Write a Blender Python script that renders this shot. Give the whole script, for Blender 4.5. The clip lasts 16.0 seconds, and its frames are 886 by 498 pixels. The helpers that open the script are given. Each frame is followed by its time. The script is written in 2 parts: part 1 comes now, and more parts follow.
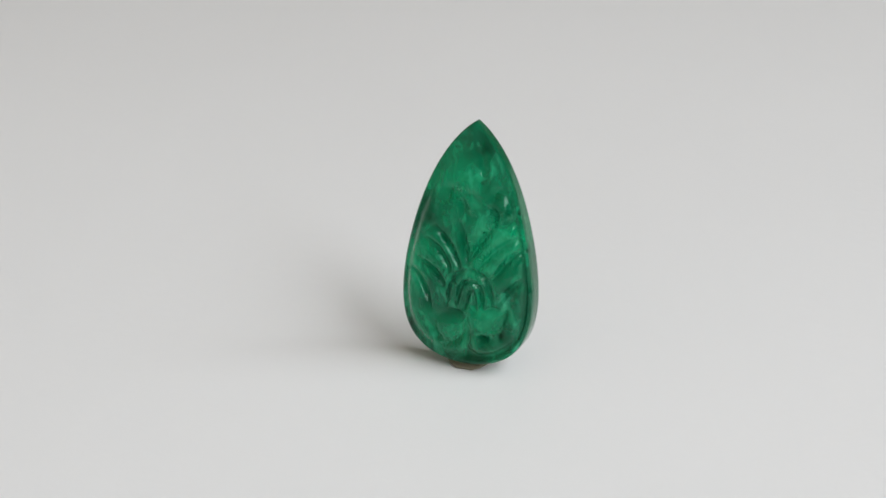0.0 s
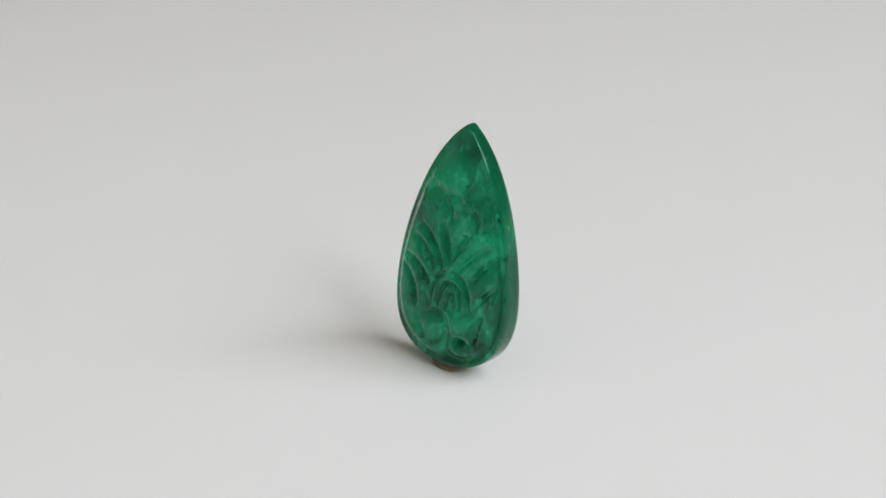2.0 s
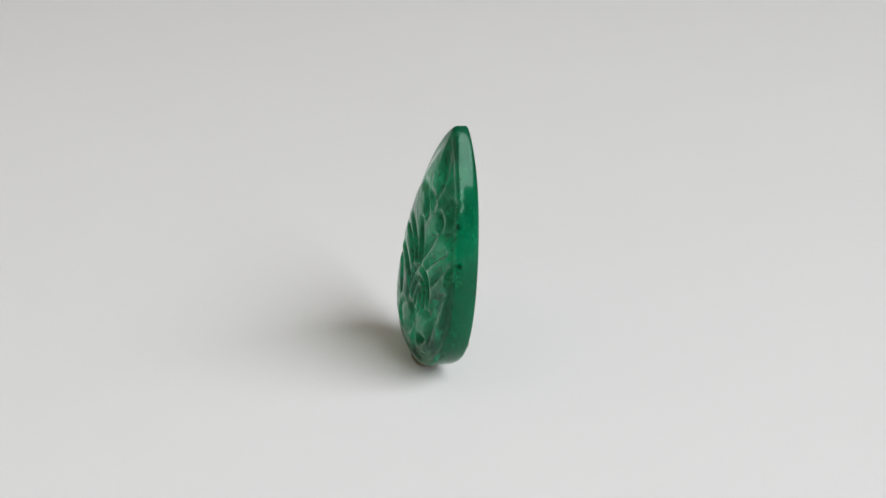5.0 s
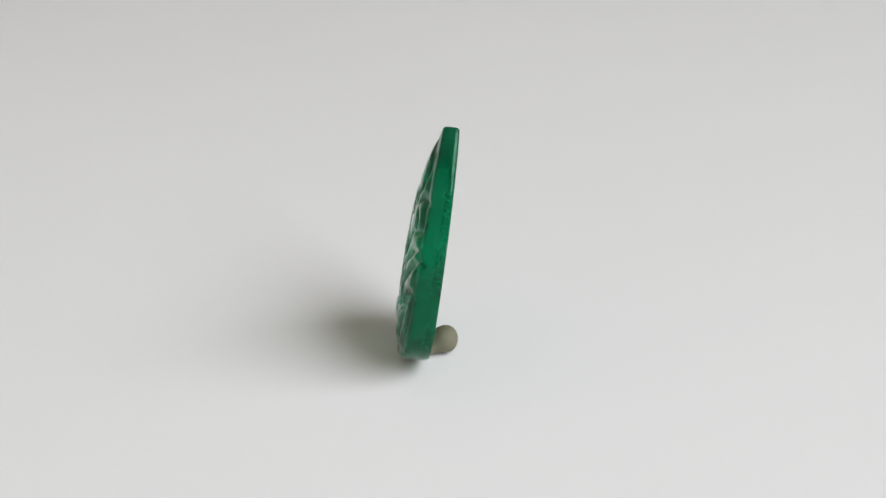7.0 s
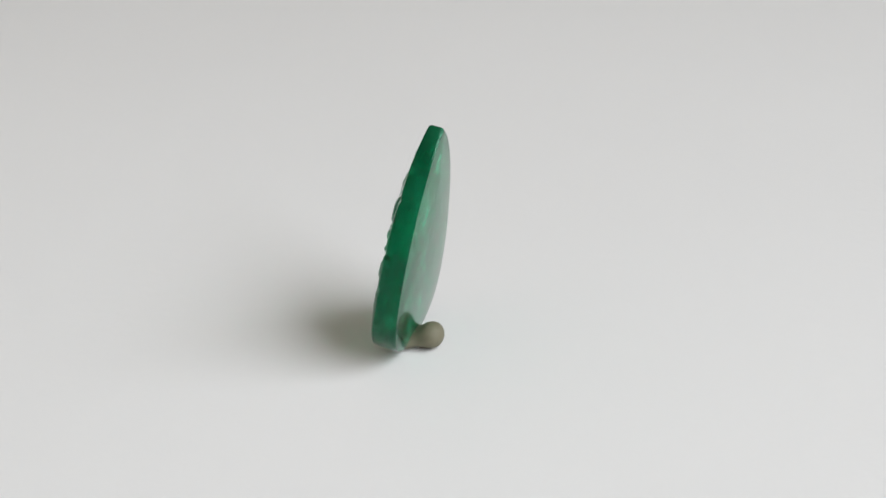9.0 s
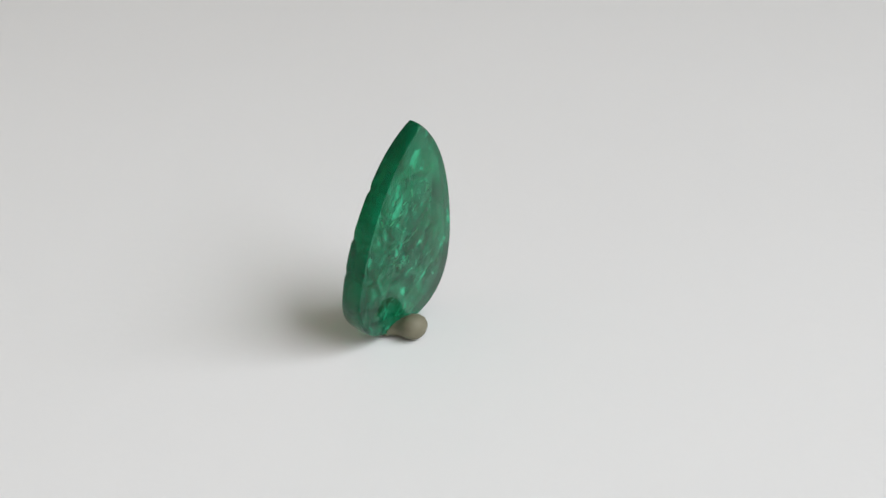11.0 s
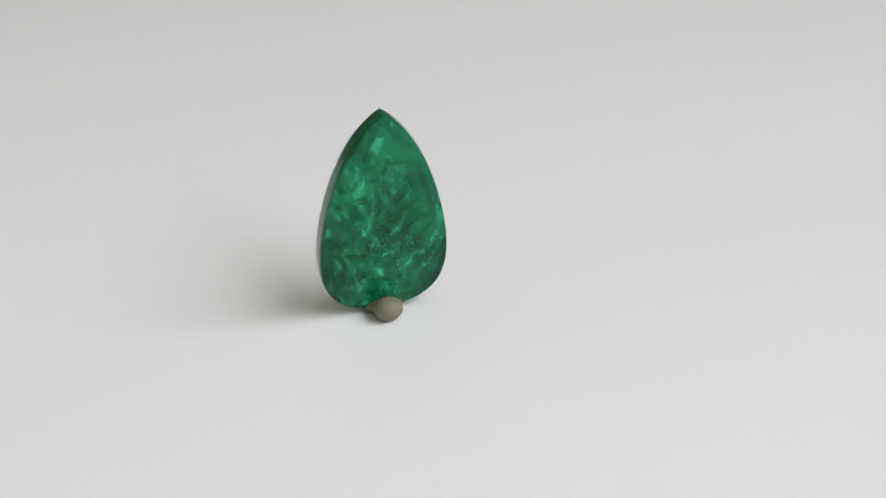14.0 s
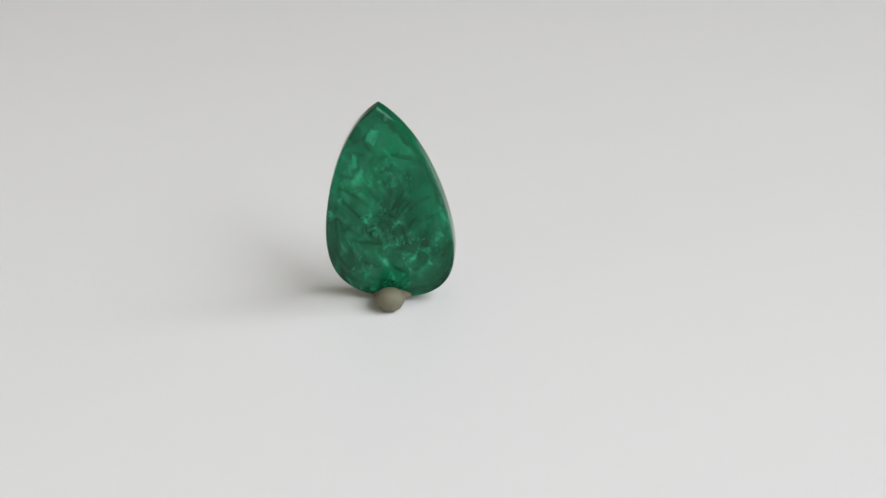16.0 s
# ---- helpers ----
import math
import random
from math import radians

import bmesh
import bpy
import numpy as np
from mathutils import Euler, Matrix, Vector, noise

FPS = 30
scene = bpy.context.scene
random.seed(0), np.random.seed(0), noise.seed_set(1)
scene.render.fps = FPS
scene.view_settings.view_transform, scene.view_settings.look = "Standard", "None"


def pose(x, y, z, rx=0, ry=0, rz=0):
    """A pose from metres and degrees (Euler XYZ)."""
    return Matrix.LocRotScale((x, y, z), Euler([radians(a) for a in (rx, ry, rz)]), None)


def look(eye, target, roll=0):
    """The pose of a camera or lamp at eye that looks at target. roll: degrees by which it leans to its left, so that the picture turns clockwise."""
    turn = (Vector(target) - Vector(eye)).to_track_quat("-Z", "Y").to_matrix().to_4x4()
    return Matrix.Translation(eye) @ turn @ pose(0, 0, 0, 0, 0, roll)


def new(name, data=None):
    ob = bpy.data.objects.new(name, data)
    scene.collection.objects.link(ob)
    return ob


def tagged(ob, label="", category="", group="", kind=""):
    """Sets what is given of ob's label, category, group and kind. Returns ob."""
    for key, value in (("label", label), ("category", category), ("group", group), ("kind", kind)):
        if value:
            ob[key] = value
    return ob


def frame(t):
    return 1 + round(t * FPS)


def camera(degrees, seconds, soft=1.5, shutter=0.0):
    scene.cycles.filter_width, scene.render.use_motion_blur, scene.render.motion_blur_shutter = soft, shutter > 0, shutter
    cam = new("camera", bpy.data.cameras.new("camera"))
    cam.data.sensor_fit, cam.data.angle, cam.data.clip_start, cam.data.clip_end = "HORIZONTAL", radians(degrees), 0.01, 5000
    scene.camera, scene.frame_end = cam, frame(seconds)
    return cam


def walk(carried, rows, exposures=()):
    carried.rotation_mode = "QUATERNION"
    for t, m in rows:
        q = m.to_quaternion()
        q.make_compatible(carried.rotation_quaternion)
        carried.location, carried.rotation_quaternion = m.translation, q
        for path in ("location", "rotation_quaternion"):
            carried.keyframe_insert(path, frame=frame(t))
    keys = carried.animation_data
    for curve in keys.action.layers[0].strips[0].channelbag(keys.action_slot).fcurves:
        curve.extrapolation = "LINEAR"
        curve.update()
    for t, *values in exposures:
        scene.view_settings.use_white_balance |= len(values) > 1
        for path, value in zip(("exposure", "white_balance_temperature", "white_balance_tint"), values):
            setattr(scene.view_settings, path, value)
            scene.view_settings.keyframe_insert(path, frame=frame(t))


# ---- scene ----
# ---- camera: a phone held still on a stand, a hand's length from the stone ----
U = 0.2377                      # metres from the lens to the middle of the card
BETA, LIFT = 27.62, 0.0013 * 0.2377
cam = camera(40, 16.0, soft=1.5)
EYE = (0, -U * math.cos(radians(BETA)), U * math.sin(radians(BETA)) + LIFT)
STAND = Matrix.Translation(EYE) @ pose(0, 0, 0, 90 - BETA + 0.04) @ pose(0, 0, 0, 0, 0.9) @ pose(0, 0, 0, 0, 0, -1.71)
walk(cam, [(0, STAND), (16, STAND)], exposures=[(0, -0.075), (4, -0.04), (8, -0.01), (12.5, -0.01), (16, -0.01)])

# ---- light: one window beside the table, sky outside ----
world = bpy.data.worlds.new("world")
scene.world = world
world.use_nodes = True
sky = world.node_tree.nodes.new("ShaderNodeTexSky")
sky.sky_type, sky.sun_disc, sky.sun_elevation, sky.sun_rotation = "NISHITA", False, radians(40), radians(200)
world.node_tree.links.new(sky.outputs[0], world.node_tree.nodes["Background"].inputs[0])
world.node_tree.nodes["Background"].inputs[1].default_value = 0.1

RX0, RX1, RY0, RY1, RZ0, RZ1 = -1.9, 0.86, -2.4, 1.7, -0.75, 2.35   # the room
WY0, WY1, WZ0, WZ1 = -1.5, 0.1, 0.45, 1.85                       # the window in the wall beside it
data = bpy.data.lights.new("window_light", "AREA")
data.shape, data.size, data.size_y, data.energy, data.color = "RECTANGLE", WY1 - WY0 - 0.1, WZ1 - WZ0 - 0.1, 46.6, (0.922, 0.955, 0.99)
ob = new("window_light", data)
ob.matrix_world = look((RX1 + 0.02, (WY0 + WY1) / 2, (WZ0 + WZ1) / 2), (0, (WY0 + WY1) / 2, (WZ0 + WZ1) / 2))


# ---- materials ----
def material(name, colour, rough):
    m = bpy.data.materials.new(name)
    m.use_nodes = True
    b = m.node_tree.nodes["Principled BSDF"]
    b.inputs["Base Color"].default_value = (*colour, 1)
    b.inputs["Roughness"].default_value = rough
    return m, b


def node(m, kind, **inputs):
    nd = m.node_tree.nodes.new(kind)
    for key, value in inputs.items():
        nd.inputs[key.replace("_", " ")].default_value = value
    return nd


def link(m, a, b):
    m.node_tree.links.new(a, b)


def ramp(m, source, stops):
    r = m.node_tree.nodes.new("ShaderNodeValToRGB")
    while len(r.color_ramp.elements) < len(stops):
        r.color_ramp.elements.new(0.5)
    for e, (at, c) in zip(r.color_ramp.elements, stops):
        e.position, e.color = at, (*c, 1) if len(c) == 3 else c
    link(m, source, r.inputs[0])
    return r.outputs[0]


def bump(m, b, source, strength, distance):
    n = node(m, "ShaderNodeBump", Strength=strength, Distance=distance)
    link(m, source, n.inputs["Height"])
    link(m, n.outputs[0], b.inputs["Normal"])


def plain(name, colour, rough, scale, spread=0.06):
    """A matt surface with blotches at two scales and a fine grain."""
    m, b = material(name, colour, rough)
    co = m.node_tree.nodes.new("ShaderNodeTexCoord")
    big = node(m, "ShaderNodeTexNoise", Scale=scale, Detail=4.0)
    fine = node(m, "ShaderNodeTexNoise", Scale=scale * 60, Detail=3.0)
    for n in (big, fine):
        link(m, co.outputs["Object"], n.inputs["Vector"])
    link(m, ramp(m, big.outputs["Fac"], [(0.3, [c * (1 - spread) for c in colour]), (0.7, [c * (1 + spread) for c in colour])]), b.inputs["Base Color"])
    bump(m, b, fine.outputs["Fac"], 0.15, 0.0004)
    return m


CARD = plain("white_card", (0.77, 0.77, 0.765), 0.55, 6, 0.012)
PAINT = plain("wall_paint", (0.54, 0.49, 0.43), 0.8, 3, 0.02)
BOARDS = plain("floor_boards", (0.3, 0.24, 0.18), 0.5, 5, 0.12)
FRAME = plain("window_paint", (0.8, 0.8, 0.79), 0.4, 8, 0.02)
PUTTY = plain("grey_putty", (0.165, 0.153, 0.1), 0.62, 500, 0.1)

PANE, b = material("window_glass", (1, 1, 1), 0.0)
b.inputs["Transmission Weight"].default_value = 1.0


def emerald(name, rough, cloud, spark, clear, depth, gloss, bend, zone):
    """Cloudy green beryl under a clear polish: deep and pale zones, milky veils and flecks, a few dark specks."""
    m, b = material(name, (0.0, 0.2, 0.08), rough)
    co = m.node_tree.nodes.new("ShaderNodeTexCoord")
    warp = node(m, "ShaderNodeTexNoise", Scale=160.0, Detail=3.0)
    link(m, co.outputs["Object"], warp.inputs["Vector"])
    mix = node(m, "ShaderNodeMixRGB", Fac=0.005)
    mix.blend_type = "ADD"
    link(m, co.outputs["Object"], mix.inputs[1])
    link(m, warp.outputs["Color"], mix.inputs[2])
    grain = m.node_tree.nodes.new("ShaderNodeMapping")
    grain.inputs["Rotation"].default_value, grain.inputs["Scale"].default_value = (0, radians(-38), 0), (1.25, 1, 0.55)
    link(m, mix.outputs[0], grain.inputs["Vector"])
    veil = node(m, "ShaderNodeTexNoise", Scale=210.0, Detail=4.0, Roughness=0.55, Distortion=0.4)
    fleck = node(m, "ShaderNodeTexNoise", Scale=620.0, Detail=3.0, Roughness=0.5, Distortion=0.6)
    broad = node(m, "ShaderNodeTexNoise", Scale=105.0, Detail=3.0, Roughness=0.45)
    for n in (veil, fleck):
        link(m, grain.outputs[0], n.inputs["Vector"])
    link(m, mix.outputs[0], broad.inputs["Vector"])
    deep = ramp(m, broad.outputs["Fac"], [(0.38, [c * depth * zone for c in (0.0015, 0.34, 0.14)]), (0.62, [c * depth for c in (0.0015, 0.34, 0.14)])])

    def over(below, colour, source, lo, hi, amount):
        r = ramp(m, source, [(lo, (0, 0, 0)), (hi, (amount, amount, amount))])
        c = node(m, "ShaderNodeMixRGB")
        c.inputs[2].default_value = (*colour, 1)
        link(m, r, c.inputs[0])
        link(m, below, c.inputs[1])
        return c.outputs[0], r

    c, pale = over(deep, (0.045, 0.45, 0.24), veil.outputs["Fac"], 0.45, 0.75, 0.9 * cloud)
    c, spot = over(c, (0.06, 0.6, 0.33), fleck.outputs["Fac"], 0.51, 0.76, spark)
    speck = node(m, "ShaderNodeTexVoronoi", Scale=190.0, Randomness=1.0)
    link(m, mix.outputs[0], speck.inputs["Vector"])
    dot = ramp(m, speck.outputs["Distance"], [(0.05, (0.15, 0.15, 0.15)), (0.1, (1, 1, 1))])
    d = node(m, "ShaderNodeMixRGB", Fac=1.0)
    d.blend_type = "MULTIPLY"
    link(m, c, d.inputs[1])
    link(m, dot, d.inputs[2])
    link(m, d.outputs[0], b.inputs["Base Color"])
    t = node(m, "ShaderNodeMath")
    t.operation, t.inputs[1].default_value, t.inputs[2].default_value = "MULTIPLY_ADD", -0.6, clear
    both = node(m, "ShaderNodeMixRGB", Fac=1.0)
    both.blend_type = "ADD"
    link(m, pale, both.inputs[1])
    link(m, spot, both.inputs[2])
    link(m, both.outputs[0], t.inputs[0])
    link(m, t.outputs[0], b.inputs["Transmission Weight"])
    b.inputs["IOR"].default_value = bend
    b.inputs["Specular IOR Level"].default_value = 0.12
    b.inputs["Specular Tint"].default_value = (0.2, 0.85, 0.5, 1)
    b.inputs["Coat Weight"].default_value = 0.75
    b.inputs["Coat Roughness"].default_value = 0.025
    b.inputs["Coat IOR"].default_value = gloss
    bump(m, b, fleck.outputs["Fac"], 0.05, 0.0003)
    return m


MILK, b = material("milky_inclusion", (0.35, 0.8, 0.58), 0.4)
b.inputs["Transmission Weight"].default_value = 0.0
GEM_FRONT, GEM_EDGE, GEM_BACK = emerald("carved_emerald", 0.13, 0.7, 0.3, 0.6, 1.08, 1.34, 1.42, 0.18), emerald("emerald_edge", 0.15, 0.2, 0.0, 0.66, 0.68, 1.27, 1.35, 0.6), emerald("polished_emerald", 0.22, 0.6, 0.72, 0.84, 0.7, 1.36, 1.25, 0.42)


# ---- helpers ----
def part(name, bm, mat, parent=None, label="", smooth=False):
    me = bpy.data.meshes.new(name)
    bm.normal_update()
    bm.to_mesh(me)
    bm.free()
    me.materials.append(mat)
    if smooth:
        me.shade_smooth()
    ob = new(name, me)
    ob.parent = parent
    return tagged(ob, label)


def box(bm, x0, x1, y0, y1, z0, z1, bevel=0.0):
    made = bmesh.ops.create_cube(bm, size=1, matrix=Matrix.Translation(((x0 + x1) / 2, (y0 + y1) / 2, (z0 + z1) / 2)) @ Matrix.Diagonal((x1 - x0, y1 - y0, z1 - z0, 1)))
    if bevel:
        edges = {e for v in made["verts"] for e in v.link_edges}
        bmesh.ops.bevel(bm, geom=list(edges), offset=bevel, segments=2, affect="EDGES")


def slab(name, mat, boxes, label, category, parent=None, bevel=0.0):
    bm = bmesh.new()
    for bx in boxes:
        box(bm, *bx, bevel=bevel)
    return tagged(part(name, bm, mat, parent), label, category, kind="structure" if parent is None else "")


# ---- the room round the table ----
T = 0.12
slab("floor", BOARDS, [(RX0 - T, RX1 + T, RY0 - T, RY1 + T, RZ0 - 0.1, RZ0)], "brown boarded floor of the room", "floor")
slab("ceiling", PAINT, [(RX0 - T, RX1 + T, RY0 - T, RY1 + T, RZ1, RZ1 + 0.1)], "plain beige painted ceiling", "ceiling")
slab("wall_west", PAINT, [(RX0 - T, RX0, RY0, RY1, RZ0, RZ1)], "plain beige painted wall", "wall")
slab("wall_north", PAINT, [(RX0 - T, RX1 + T, RY1, RY1 + T, RZ0, RZ1)], "plain beige painted wall", "wall")
slab("wall_south", PAINT, [(RX0 - T, RX1 + T, RY0 - T, RY0, RZ0, RZ1)], "plain beige painted wall", "wall")
slab("wall_east", PAINT, [(RX1, RX1 + T, RY0, WY0, RZ0, RZ1), (RX1, RX1 + T, WY1, RY1, RZ0, RZ1),
                          (RX1, RX1 + T, WY0, WY1, RZ0, WZ0), (RX1, RX1 + T, WY0, WY1, WZ1, RZ1)], "beige painted wall with a window opening", "wall")
window = tagged(new("window_1"), "white framed window that lights the table", "window", kind="structure")
F = 0.045
slab("window_frame", FRAME, [(RX1 + 0.04, RX1 + 0.1, WY0, WY0 + F, WZ0, WZ1), (RX1 + 0.04, RX1 + 0.1, WY1 - F, WY1, WZ0, WZ1),
                             (RX1 + 0.04, RX1 + 0.1, WY0 + F, WY1 - F, WZ0, WZ0 + F), (RX1 + 0.04, RX1 + 0.1, WY0 + F, WY1 - F, WZ1 - F, WZ1)], "", "", window, 0.004)
pane = slab("pane", PANE, [(RX1 + 0.066, RX1 + 0.072, WY0 + F, WY1 - F, WZ0 + F, WZ1 - F)], "", "", window)
pane.visible_shadow = False
table = tagged(new("table"), "table under the white card", "table", kind="structure")
slab("tabletop", FRAME, [(-0.8, 0.8, -0.55, 1.0, -0.0345, -0.0005)], "", "", table, 0.004)
for lx in (-0.74, 0.74):
    for ly in (-0.49, 0.94):
        slab("leg", FRAME, [(lx - 0.03, lx + 0.03, ly - 0.03, ly + 0.03, RZ0, -0.0345)], "", "", table, 0.003)

# the card: one sheet, very slightly uneven
bm = bmesh.new()
bmesh.ops.create_grid(bm, x_segments=90, y_segments=90, size=0.5, matrix=Matrix.Translation((0, 0.25, 0)))
card = tagged(part("ground", bm, CARD, None, "", True), "plain matt white card lying on the table", "card", kind="structure")

# ---- the stone ----
LEN, WID = 0.1679 * U, 0.0962 * U
EDGE, BACK = 0.0143 * U, 0.0166 * U         # thickness at the edge and over the domed back
TIP, HEEL, DOME = 0.0038 * U, -0.0052 * U, 0.0066 * U
MID = 0.4
CUT, LAND = 0.0185, 0.008                    # depth of the carving and level of its ground, as shares of the length
HIND = 0.985                                # where the back begins inside the widest line
RISE = 0.0013 * U                           # one side of the rim stands higher
LEAN, ROLL = 10.04, 0.16


def half_width(s):
    g = lambda q: np.clip(q, 1e-9, 1) ** 0.433 * np.clip(1 - q, 0, 1) ** 0.877 * np.exp(-0.661 * q + 0.525 * q ** 2 + 0.287 * q ** 3)
    return WID / 2 * g(s) / g(np.linspace(0, 1, 201)).max()


def fall(s):
    """How far the front sinks back towards the tip and the foot."""
    return TIP * np.clip((s - 0.35) / 0.65, 0, 1) ** 2 + HEEL * np.clip((0.35 - s) / 0.35, 0, 1) ** 2


# channels cut between the petals of the palmette, each a bow through start, pull and end; lengths as shares of the stone's length
FAN_LEFT = [((-0.130, 0.570), (-0.054, 0.515), (-0.016, 0.420)), ((-0.165, 0.513), (-0.090, 0.479), (-0.057, 0.405)),
            ((-0.205, 0.425), (-0.112, 0.396), (-0.073, 0.323)), ((-0.230, 0.380), (-0.164, 0.338), (-0.139, 0.233))]
FAN_RIGHT = [((0.018, 0.434), (0.012, 0.504), (-0.022, 0.600)), ((0.032, 0.460), (0.068, 0.542), (0.111, 0.595)),
             ((0.111, 0.595), (0.142, 0.638), (0.105, 0.675)), ((0.072, 0.430), (0.109, 0.500), (0.213, 0.560)),
             ((0.135, 0.390), (0.165, 0.463), (0.240, 0.525)), ((0.160, 0.293), (0.186, 0.345), (0.239, 0.393)),
             ((0.148, 0.604), (0.207, 0.627), (0.205, 0.685))]
CREST = [((-0.137, 0.710), (-0.072, 0.748), (-0.018, 0.714)), ((-0.018, 0.714), (0.010, 0.730), (0.050, 0.696)),
         ((0.083, 0.905), (0.112, 0.860), (0.128, 0.800)), ((0.040, 0.905), (0.070, 0.840), (0.060, 0.746)),
         ((0.100, 0.724), (0.138, 0.760), (0.170, 0.742)), ((-0.018, 0.714), (-0.017, 0.662), (0.018, 0.635))]
HOOD = [((-0.066, 0.228), (-0.072, 0.391), (0.020, 0.410)), ((0.020, 0.410), (0.116, 0.421), (0.129, 0.271)),
        ((-0.020, 0.255), (-0.020, 0.365), (0.035, 0.365)), ((0.035, 0.365), (0.088, 0.365), (0.092, 0.250)),
        ((0.016, 0.250), (0.045, 0.400), (0.062, 0.240))]
FOOT = [((0.018, 0.225), (0.041, 0.147), (0.029, 0.030)), ((-0.114, 0.185), (-0.013, 0.268), (0.021, 0.191)),
        ((0.021, 0.191), (0.027, 0.118), (-0.077, 0.072)), ((0.088, 0.244), (0.128, 0.275), (0.167, 0.257)),
        ((0.231, 0.376), (0.167, 0.257), (0.176, 0.150)), ((0.070, 0.137), (0.098, 0.118), (0.135, 0.140)),
        ((-0.114, 0.185), (-0.130, 0.120), (-0.077, 0.100))]


def channel(u, v, start, pull, end):
    """Distance to a bow, and how deep it is cut there: shallow at both ends."""
    near, deep = np.full_like(u, 9.0), np.zeros_like(u)
    steps = 14
    at = [(1 - k / steps) ** 2 * np.array(start) + 2 * k / steps * (1 - k / steps) * np.array(pull) + (k / steps) ** 2 * np.array(end) for k in range(steps + 1)]
    for k in range(steps):
        (x, y), (dx, dy) = at[k], at[k + 1] - at[k]
        q = np.clip(((u - x) * dx + (v - y) * dy) / (dx * dx + dy * dy), 0, 1)
        d = np.hypot(u - x - q * dx, v - y - q * dy)
        closer = d < near
        near = np.where(closer, d, near)
        deep = np.where(closer, 0.4 + 0.6 * np.sin(np.pi * (k + q) / steps), deep)
    return near, deep


def relief(u, v, r):
    """Height of the carving, as a share of the stone's length; r runs from 0 in the middle to 1 at the rim."""
    near, cut = np.full_like(u, 9.0), np.zeros_like(u)
    for tier, wide, deep in ((FAN_LEFT, 0.012, 1.0), (FAN_RIGHT, 0.013, 0.9), (CREST, 0.019, 0.5), (HOOD, 0.010, 0.7), (FOOT, 0.013, 0.5)):
        for bow in tier:
            d, k = channel(u, v, *bow)
            cut = np.maximum(cut, deep * k * np.exp(-(d / wide) ** 2))
            near = np.minimum(near, d + 0.03 * (1 - k))
    h = CUT * (0.45 * (1 - np.exp(-(near / 0.026) ** 2)) - cut)
    # a boss under the hood, a rolled bud at the foot, a drilled pit beside it
    for cu, cv, radius, high in ((0.042, 0.300, 0.020, 0.35), (-0.048, 0.165, 0.050, 0.30), (0.100, 0.205, 0.045, 0.25), (0.160, 0.840, 0.05, 0.1)):
        h = h + CUT * high * np.exp(-(((u - cu) ** 2 + (v - cv) ** 2) / radius ** 2))
    h = h - 1.2 * CUT * np.exp(-(((u - 0.095) / 0.018) ** 2 + ((v - 0.125) / 0.014) ** 2))
    h = h - 1.3 * CUT * np.exp(-(((u - 0.045) / 0.05) ** 2 + ((v - 0.045) / 0.030) ** 2))
    field = np.clip((0.955 - r) / 0.15, 0, 1)
    field = field * field * (3 - 2 * field)
    side = np.clip((u + 0.05) / 0.15, 0.25, 1)
    low = np.clip((0.8 - v) / 0.25, 0.25, 1)
    rim = CUT * side * low * (0.45 * np.exp(-((r - 0.968) / 0.026) ** 2) - 0.3 * np.exp(-((r - 0.905) / 0.03) ** 2))
    for at in (0.37, 0.53, 0.74):
        rim = rim - 0.35 * CUT * np.exp(-((v - at) / 0.014) ** 2) * np.clip(u / 0.05, 0, 1) * np.clip((r - 0.85) / 0.12, 0, 1)
    return (h + LAND * np.clip((0.92 - v) / 0.22, 0, 1)) * field + rim


def sheet(rings, close):
    """Faces over rings of points; the last ring runs out into a single point if close."""
    bm = bmesh.new()
    rows = [[bm.verts.new(p) for p in ring] for ring in rings]
    count = len(rows[0])
    for a, c in zip(rows, rows[1:]):
        for i in range(count):
            bm.faces.new((a[i - 1], a[i], c[i], c[i - 1]))
    if close:
        middle = bm.verts.new(np.mean(rings[-1], axis=0))
        for i in range(count):
            bm.faces.new((rows[-1][i - 1], rows[-1][i], middle))
    return bm


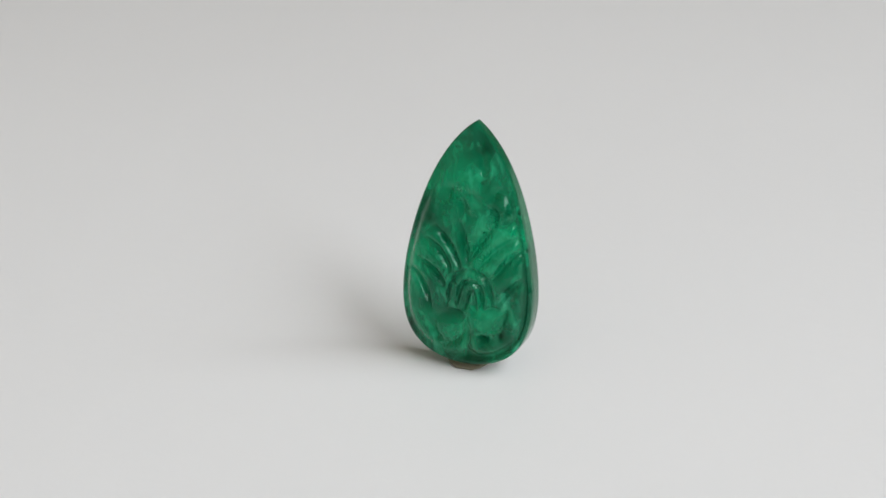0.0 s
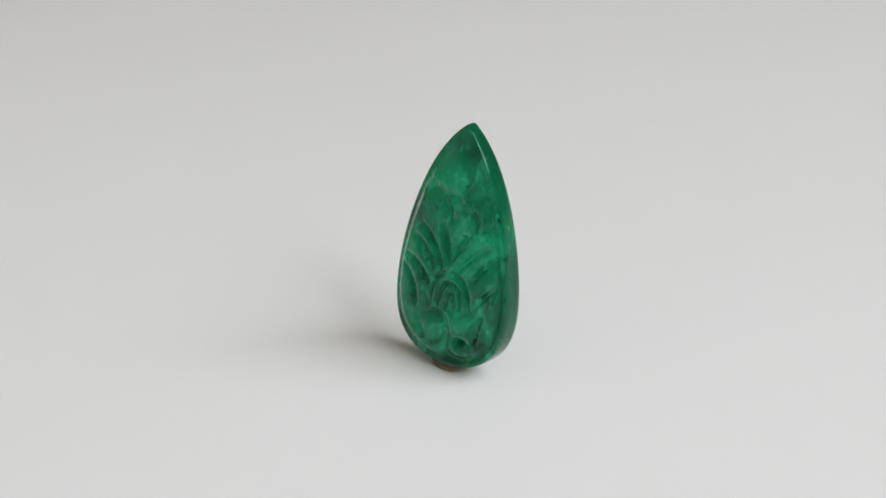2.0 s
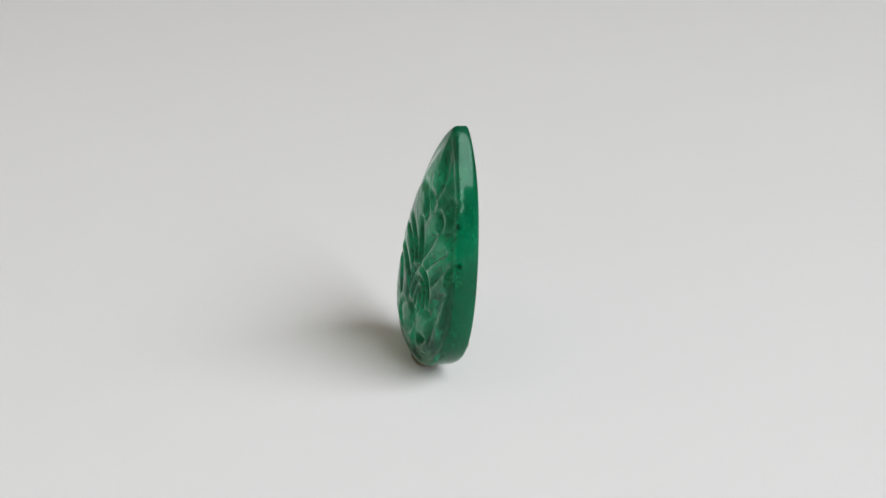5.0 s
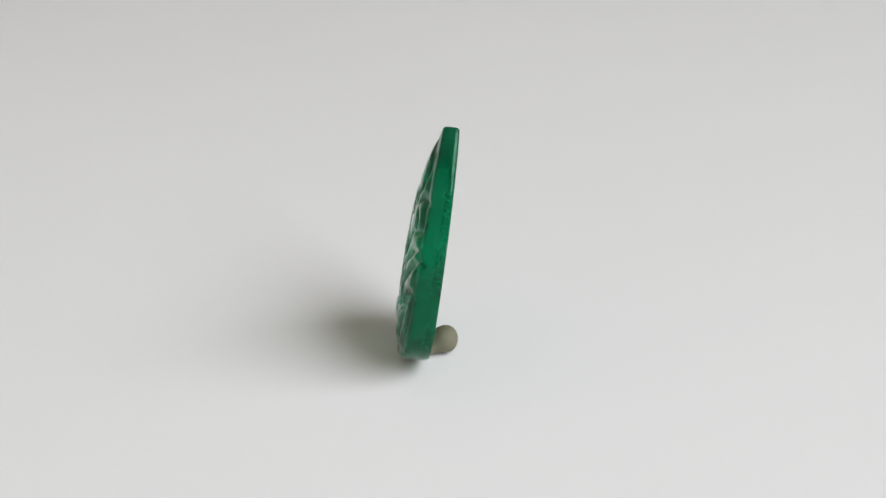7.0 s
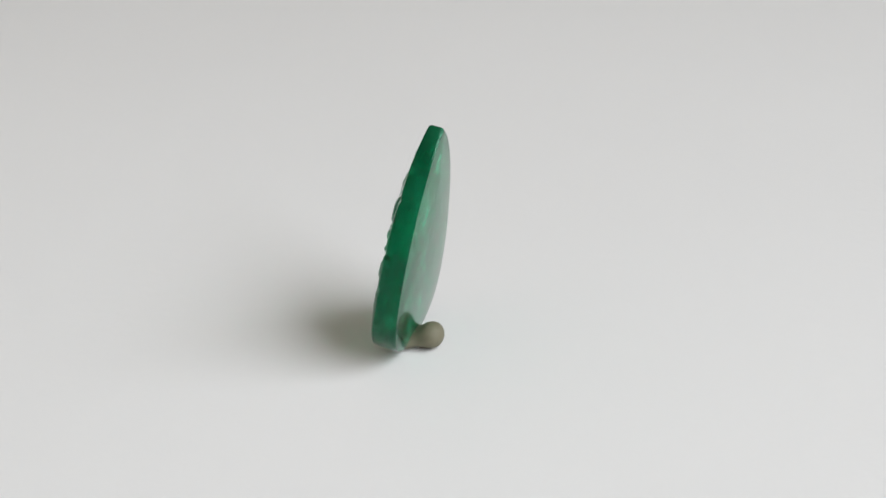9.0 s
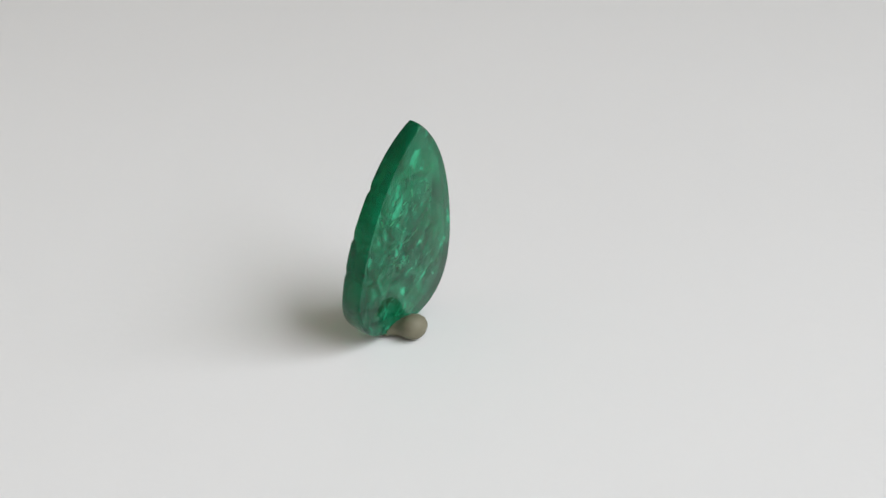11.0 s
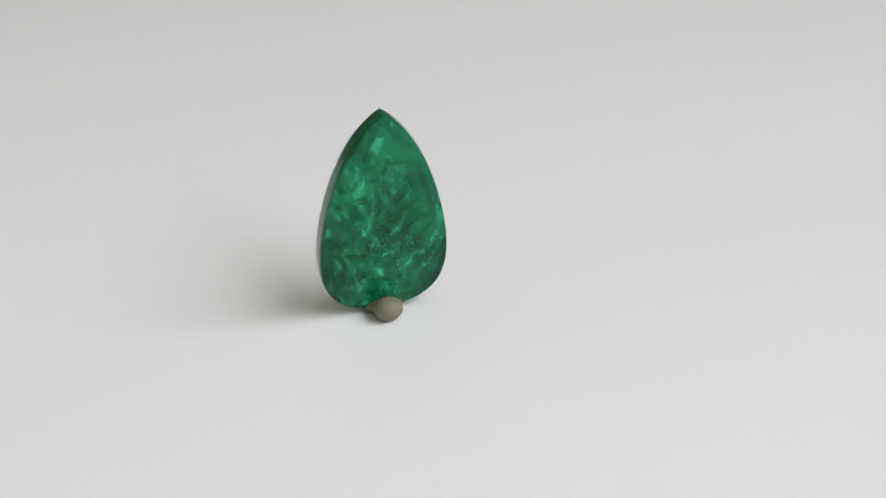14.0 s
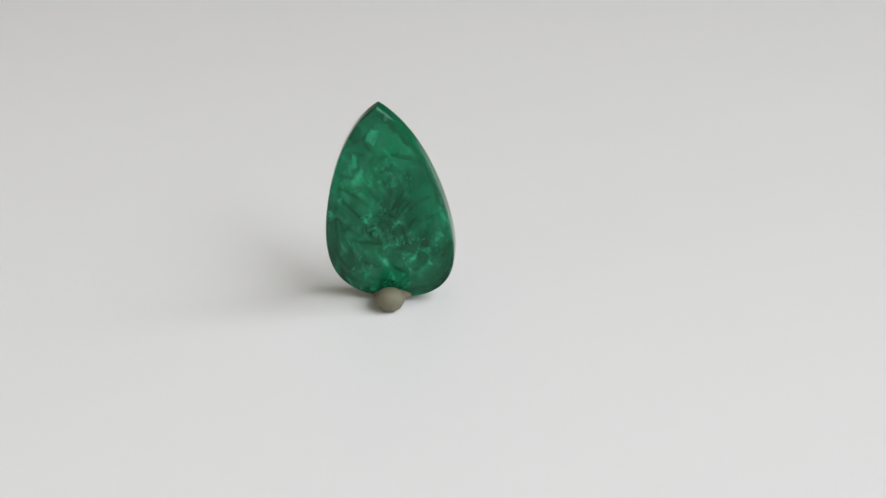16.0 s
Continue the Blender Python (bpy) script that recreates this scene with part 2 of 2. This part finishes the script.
def gemstone():
    """Local: x across, z up the stone, -y towards its carved front."""
    n = 190
    s = (1 - np.cos(np.pi * np.arange(n + 1) / n)) / 2
    h = half_width(s)
    ou, ov = np.r_[h, -h[-2:0:-1]], np.r_[s, s[-2:0:-1]] * LEN
    c = MID * LEN

    def ring(r, w):
        return np.c_[ou * r, -w * np.ones_like(ou), c + (ov - c) * r]

    # the front edge stands back from the widest line, more so on one side
    brim = 0.990 - 0.026 * np.clip(-ou / (0.2 * LEN), 0, 1)

    def front(r):
        p = ring(r * brim, 0)
        u, v = p[:, 0] / LEN, p[:, 2] / LEN
        shape = DOME * (1 - r ** 3) - fall(v) + LEN * relief(u, v, r) + RISE * r ** 4 * np.clip(u / 0.12, 0, 1) * np.clip(v / 0.2, 0, 1)
        wobble = np.array([noise.noise(Vector((a * 40, 3.1, b * 40))) for a, b in zip(u, v)]) * 0.0014 * LEN * np.clip((0.98 - r) / 0.1, 0, 1)
        p[:, 1] = -(shape + wobble)
        return p

    top = tagged(new("carved_gemstone"), "carved translucent green emerald drop with petals, propped upright on white card", "gemstone")
    last = front(1.0)
    bm = sheet([front(r) for r in np.r_[1.0, 0.99, np.linspace(0.98, 0.02, 170)]], True)
    part("carved_face", bm, GEM_FRONT, top, "carved front with petals and a raised rim", True)
    # the edge: a rounded shoulder in front, a full belly, a softer shoulder at the back
    rows = [last]
    hind = EDGE - 0.0001 * U
    for k in np.linspace(0, 1, 25)[1:]:
        swell = np.sin(np.pi / 2 * np.clip(k / 0.3, 0, 1)) ** 0.75
        shoulder = 1 - (1 - HIND) * np.clip((k - 0.7) / 0.3, 0, 1) ** 2.6
        p = ring((brim + (1 - brim) * swell) * shoulder, 0)
        p[:, 1] = last[:, 1] * (1 - k) + k * hind
        rows.append(p)
    bm = sheet(rows[::-1], False)
    part("girdle", bm, GEM_EDGE, top, "smooth dark green edge", True)
    bm = sheet([ring(r * HIND, -(EDGE - 0.0001 * U + (BACK - EDGE) * (1 - r ** 2.4))) for r in np.r_[1.0, 0.99, np.linspace(0.975, 0.03, 40)]], True)
    bmesh.ops.reverse_faces(bm, faces=bm.faces)
    part("polished_back", bm, GEM_BACK, top, "smooth domed back with cloudy inclusions", True)
    # healed cracks: small curved milky flakes inside, mostly in the lower two thirds, leaning one way
    rng = np.random.default_rng(5)
    bm = bmesh.new()
    made = 0
    while made < 110:
        s = float(np.clip(rng.normal(0.44, 0.18), 0.08, 0.78))
        u = float(rng.uniform(-0.8, 0.8) * half_width(np.array([s]))[0])
        if noise.noise(Vector((u * 170, 1.7, s * 7))) < -0.08:
            continue
        made += 1
        deep = EDGE * float(rng.uniform(0.68, 0.96))
        size = float(rng.choice([0.0002, 0.0003, 0.0004, 0.0006], p=[0.3, 0.35, 0.25, 0.1]))
        m = Matrix.Translation((u, deep, s * LEN)) @ Euler((float(rng.normal(0, 0.35)), float(rng.normal(-0.7, 0.5)), float(rng.normal(0, 0.35)))).to_matrix().to_4x4()
        rim = []
        for k in range(8):
            a = 2 * math.pi * k / 8
            r = size * float(rng.uniform(0.6, 1.15))
            rim.append(bm.verts.new(m @ Vector((0.55 * r * math.cos(a), 0.12 * r * math.cos(2 * a), 1.3 * r * math.sin(a)))))
        mid = bm.verts.new(m @ Vector((0, -0.1 * size, 0)))
        for k in range(8):
            bm.faces.new((rim[k - 1], rim[k], mid))
    part("inclusions", bm, MILK, top, "milky flakes inside the stone", True)
    return top


gem = gemstone()


# ---- the lump of putty that props it ----
def lump():
    bm = bmesh.new()
    # a bead at the back, a neck and a squashed foot under the stone: along y, half height, half width
    stations = [(-0.0035, 0.0004, 0.0060), (-0.0015, 0.0022, 0.0120), (0.004, 0.0029, 0.0160), (0.010, 0.0038, 0.0165), (0.015, 0.0056, 0.0150),
                (0.0180, 0.0064, 0.0122), (0.0204, 0.0072, 0.0102), (0.0234, 0.0087, 0.0108), (0.0280, 0.0094, 0.0114), (0.0318, 0.0090, 0.0107),
                (0.0346, 0.0074, 0.0088), (0.0364, 0.0050, 0.0060), (0.0375, 0.0020, 0.0025)]
    rings = []
    for y, hz, hx in stations:
        zc = min(0.0098, 0.0004 + hz * 0.95) if y < 0.024 else 0.0094
        ring = []
        for k in range(36):
            a = 2 * math.pi * k / 36
            p = Vector((0.0012 + 0.97 * hx * math.cos(a), y, zc + hz * math.sin(a)))
            p += Vector((1, 0.6, 1)) * 0.0006 * noise.noise(p * 160)
            ring.append((p.x * U, p.y * U, max(p.z, 0.0) * U))
        rings.append(ring)
    bm = sheet(rings, True)
    bm.verts.ensure_lookup_table()
    bm.faces.new([bm.verts[k] for k in range(36)])
    bmesh.ops.recalc_face_normals(bm, faces=bm.faces)
    bmesh.ops.smooth_vert(bm, verts=bm.verts, factor=0.4, use_axis_x=True, use_axis_y=True, use_axis_z=True)
    return part("putty", bm, PUTTY, None, "", True)


putty = tagged(lump(), "small lump of grey-brown putty propping the stone from behind", "putty")
bpy.context.view_layer.update()


def motions():
    """The stone and its putty turn slowly on the card: seconds, place in shares of U, turn in degrees."""
    rows = [(t, pose(x * U, y * U, 0, 0, 0, turn)) for t, x, y, turn in (
        (0.0, -0.0015, -0.1735, -22.6), (1.0, -0.0078, -0.1744, -30.4), (2.0, -0.0147, -0.1732, -38.7), (3.0, -0.0215, -0.1705, -47.6), (4.0, -0.0277, -0.1668, -57.2), (5.0, -0.0332, -0.1623, -67.3), (6.0, -0.0380, -0.1569, -77.7), (7.0, -0.0423, -0.1506, -88.1), (8.0, -0.0463, -0.1433, -98.5), (9.0, -0.0502, -0.1348, -108.9), (10.0, -0.0540, -0.1251, -119.3), (11.0, -0.0577, -0.1142, -129.8), (12.0, -0.0611, -0.1026, -140.5), (13.0, -0.0633, -0.0907, -151.4), (14.0, -0.0635, -0.0795, -162.8), (15.0, -0.0600, -0.0703, -174.6), (16.0, -0.0510, -0.0647, -186.9),
    )]
    walk(gem, [(t, m @ pose(0, 0, (0.0039 * U + LIFT), -LEAN) @ pose(0, 0, 0, 0, -ROLL)) for t, m in rows])
    walk(putty, rows)


motions()
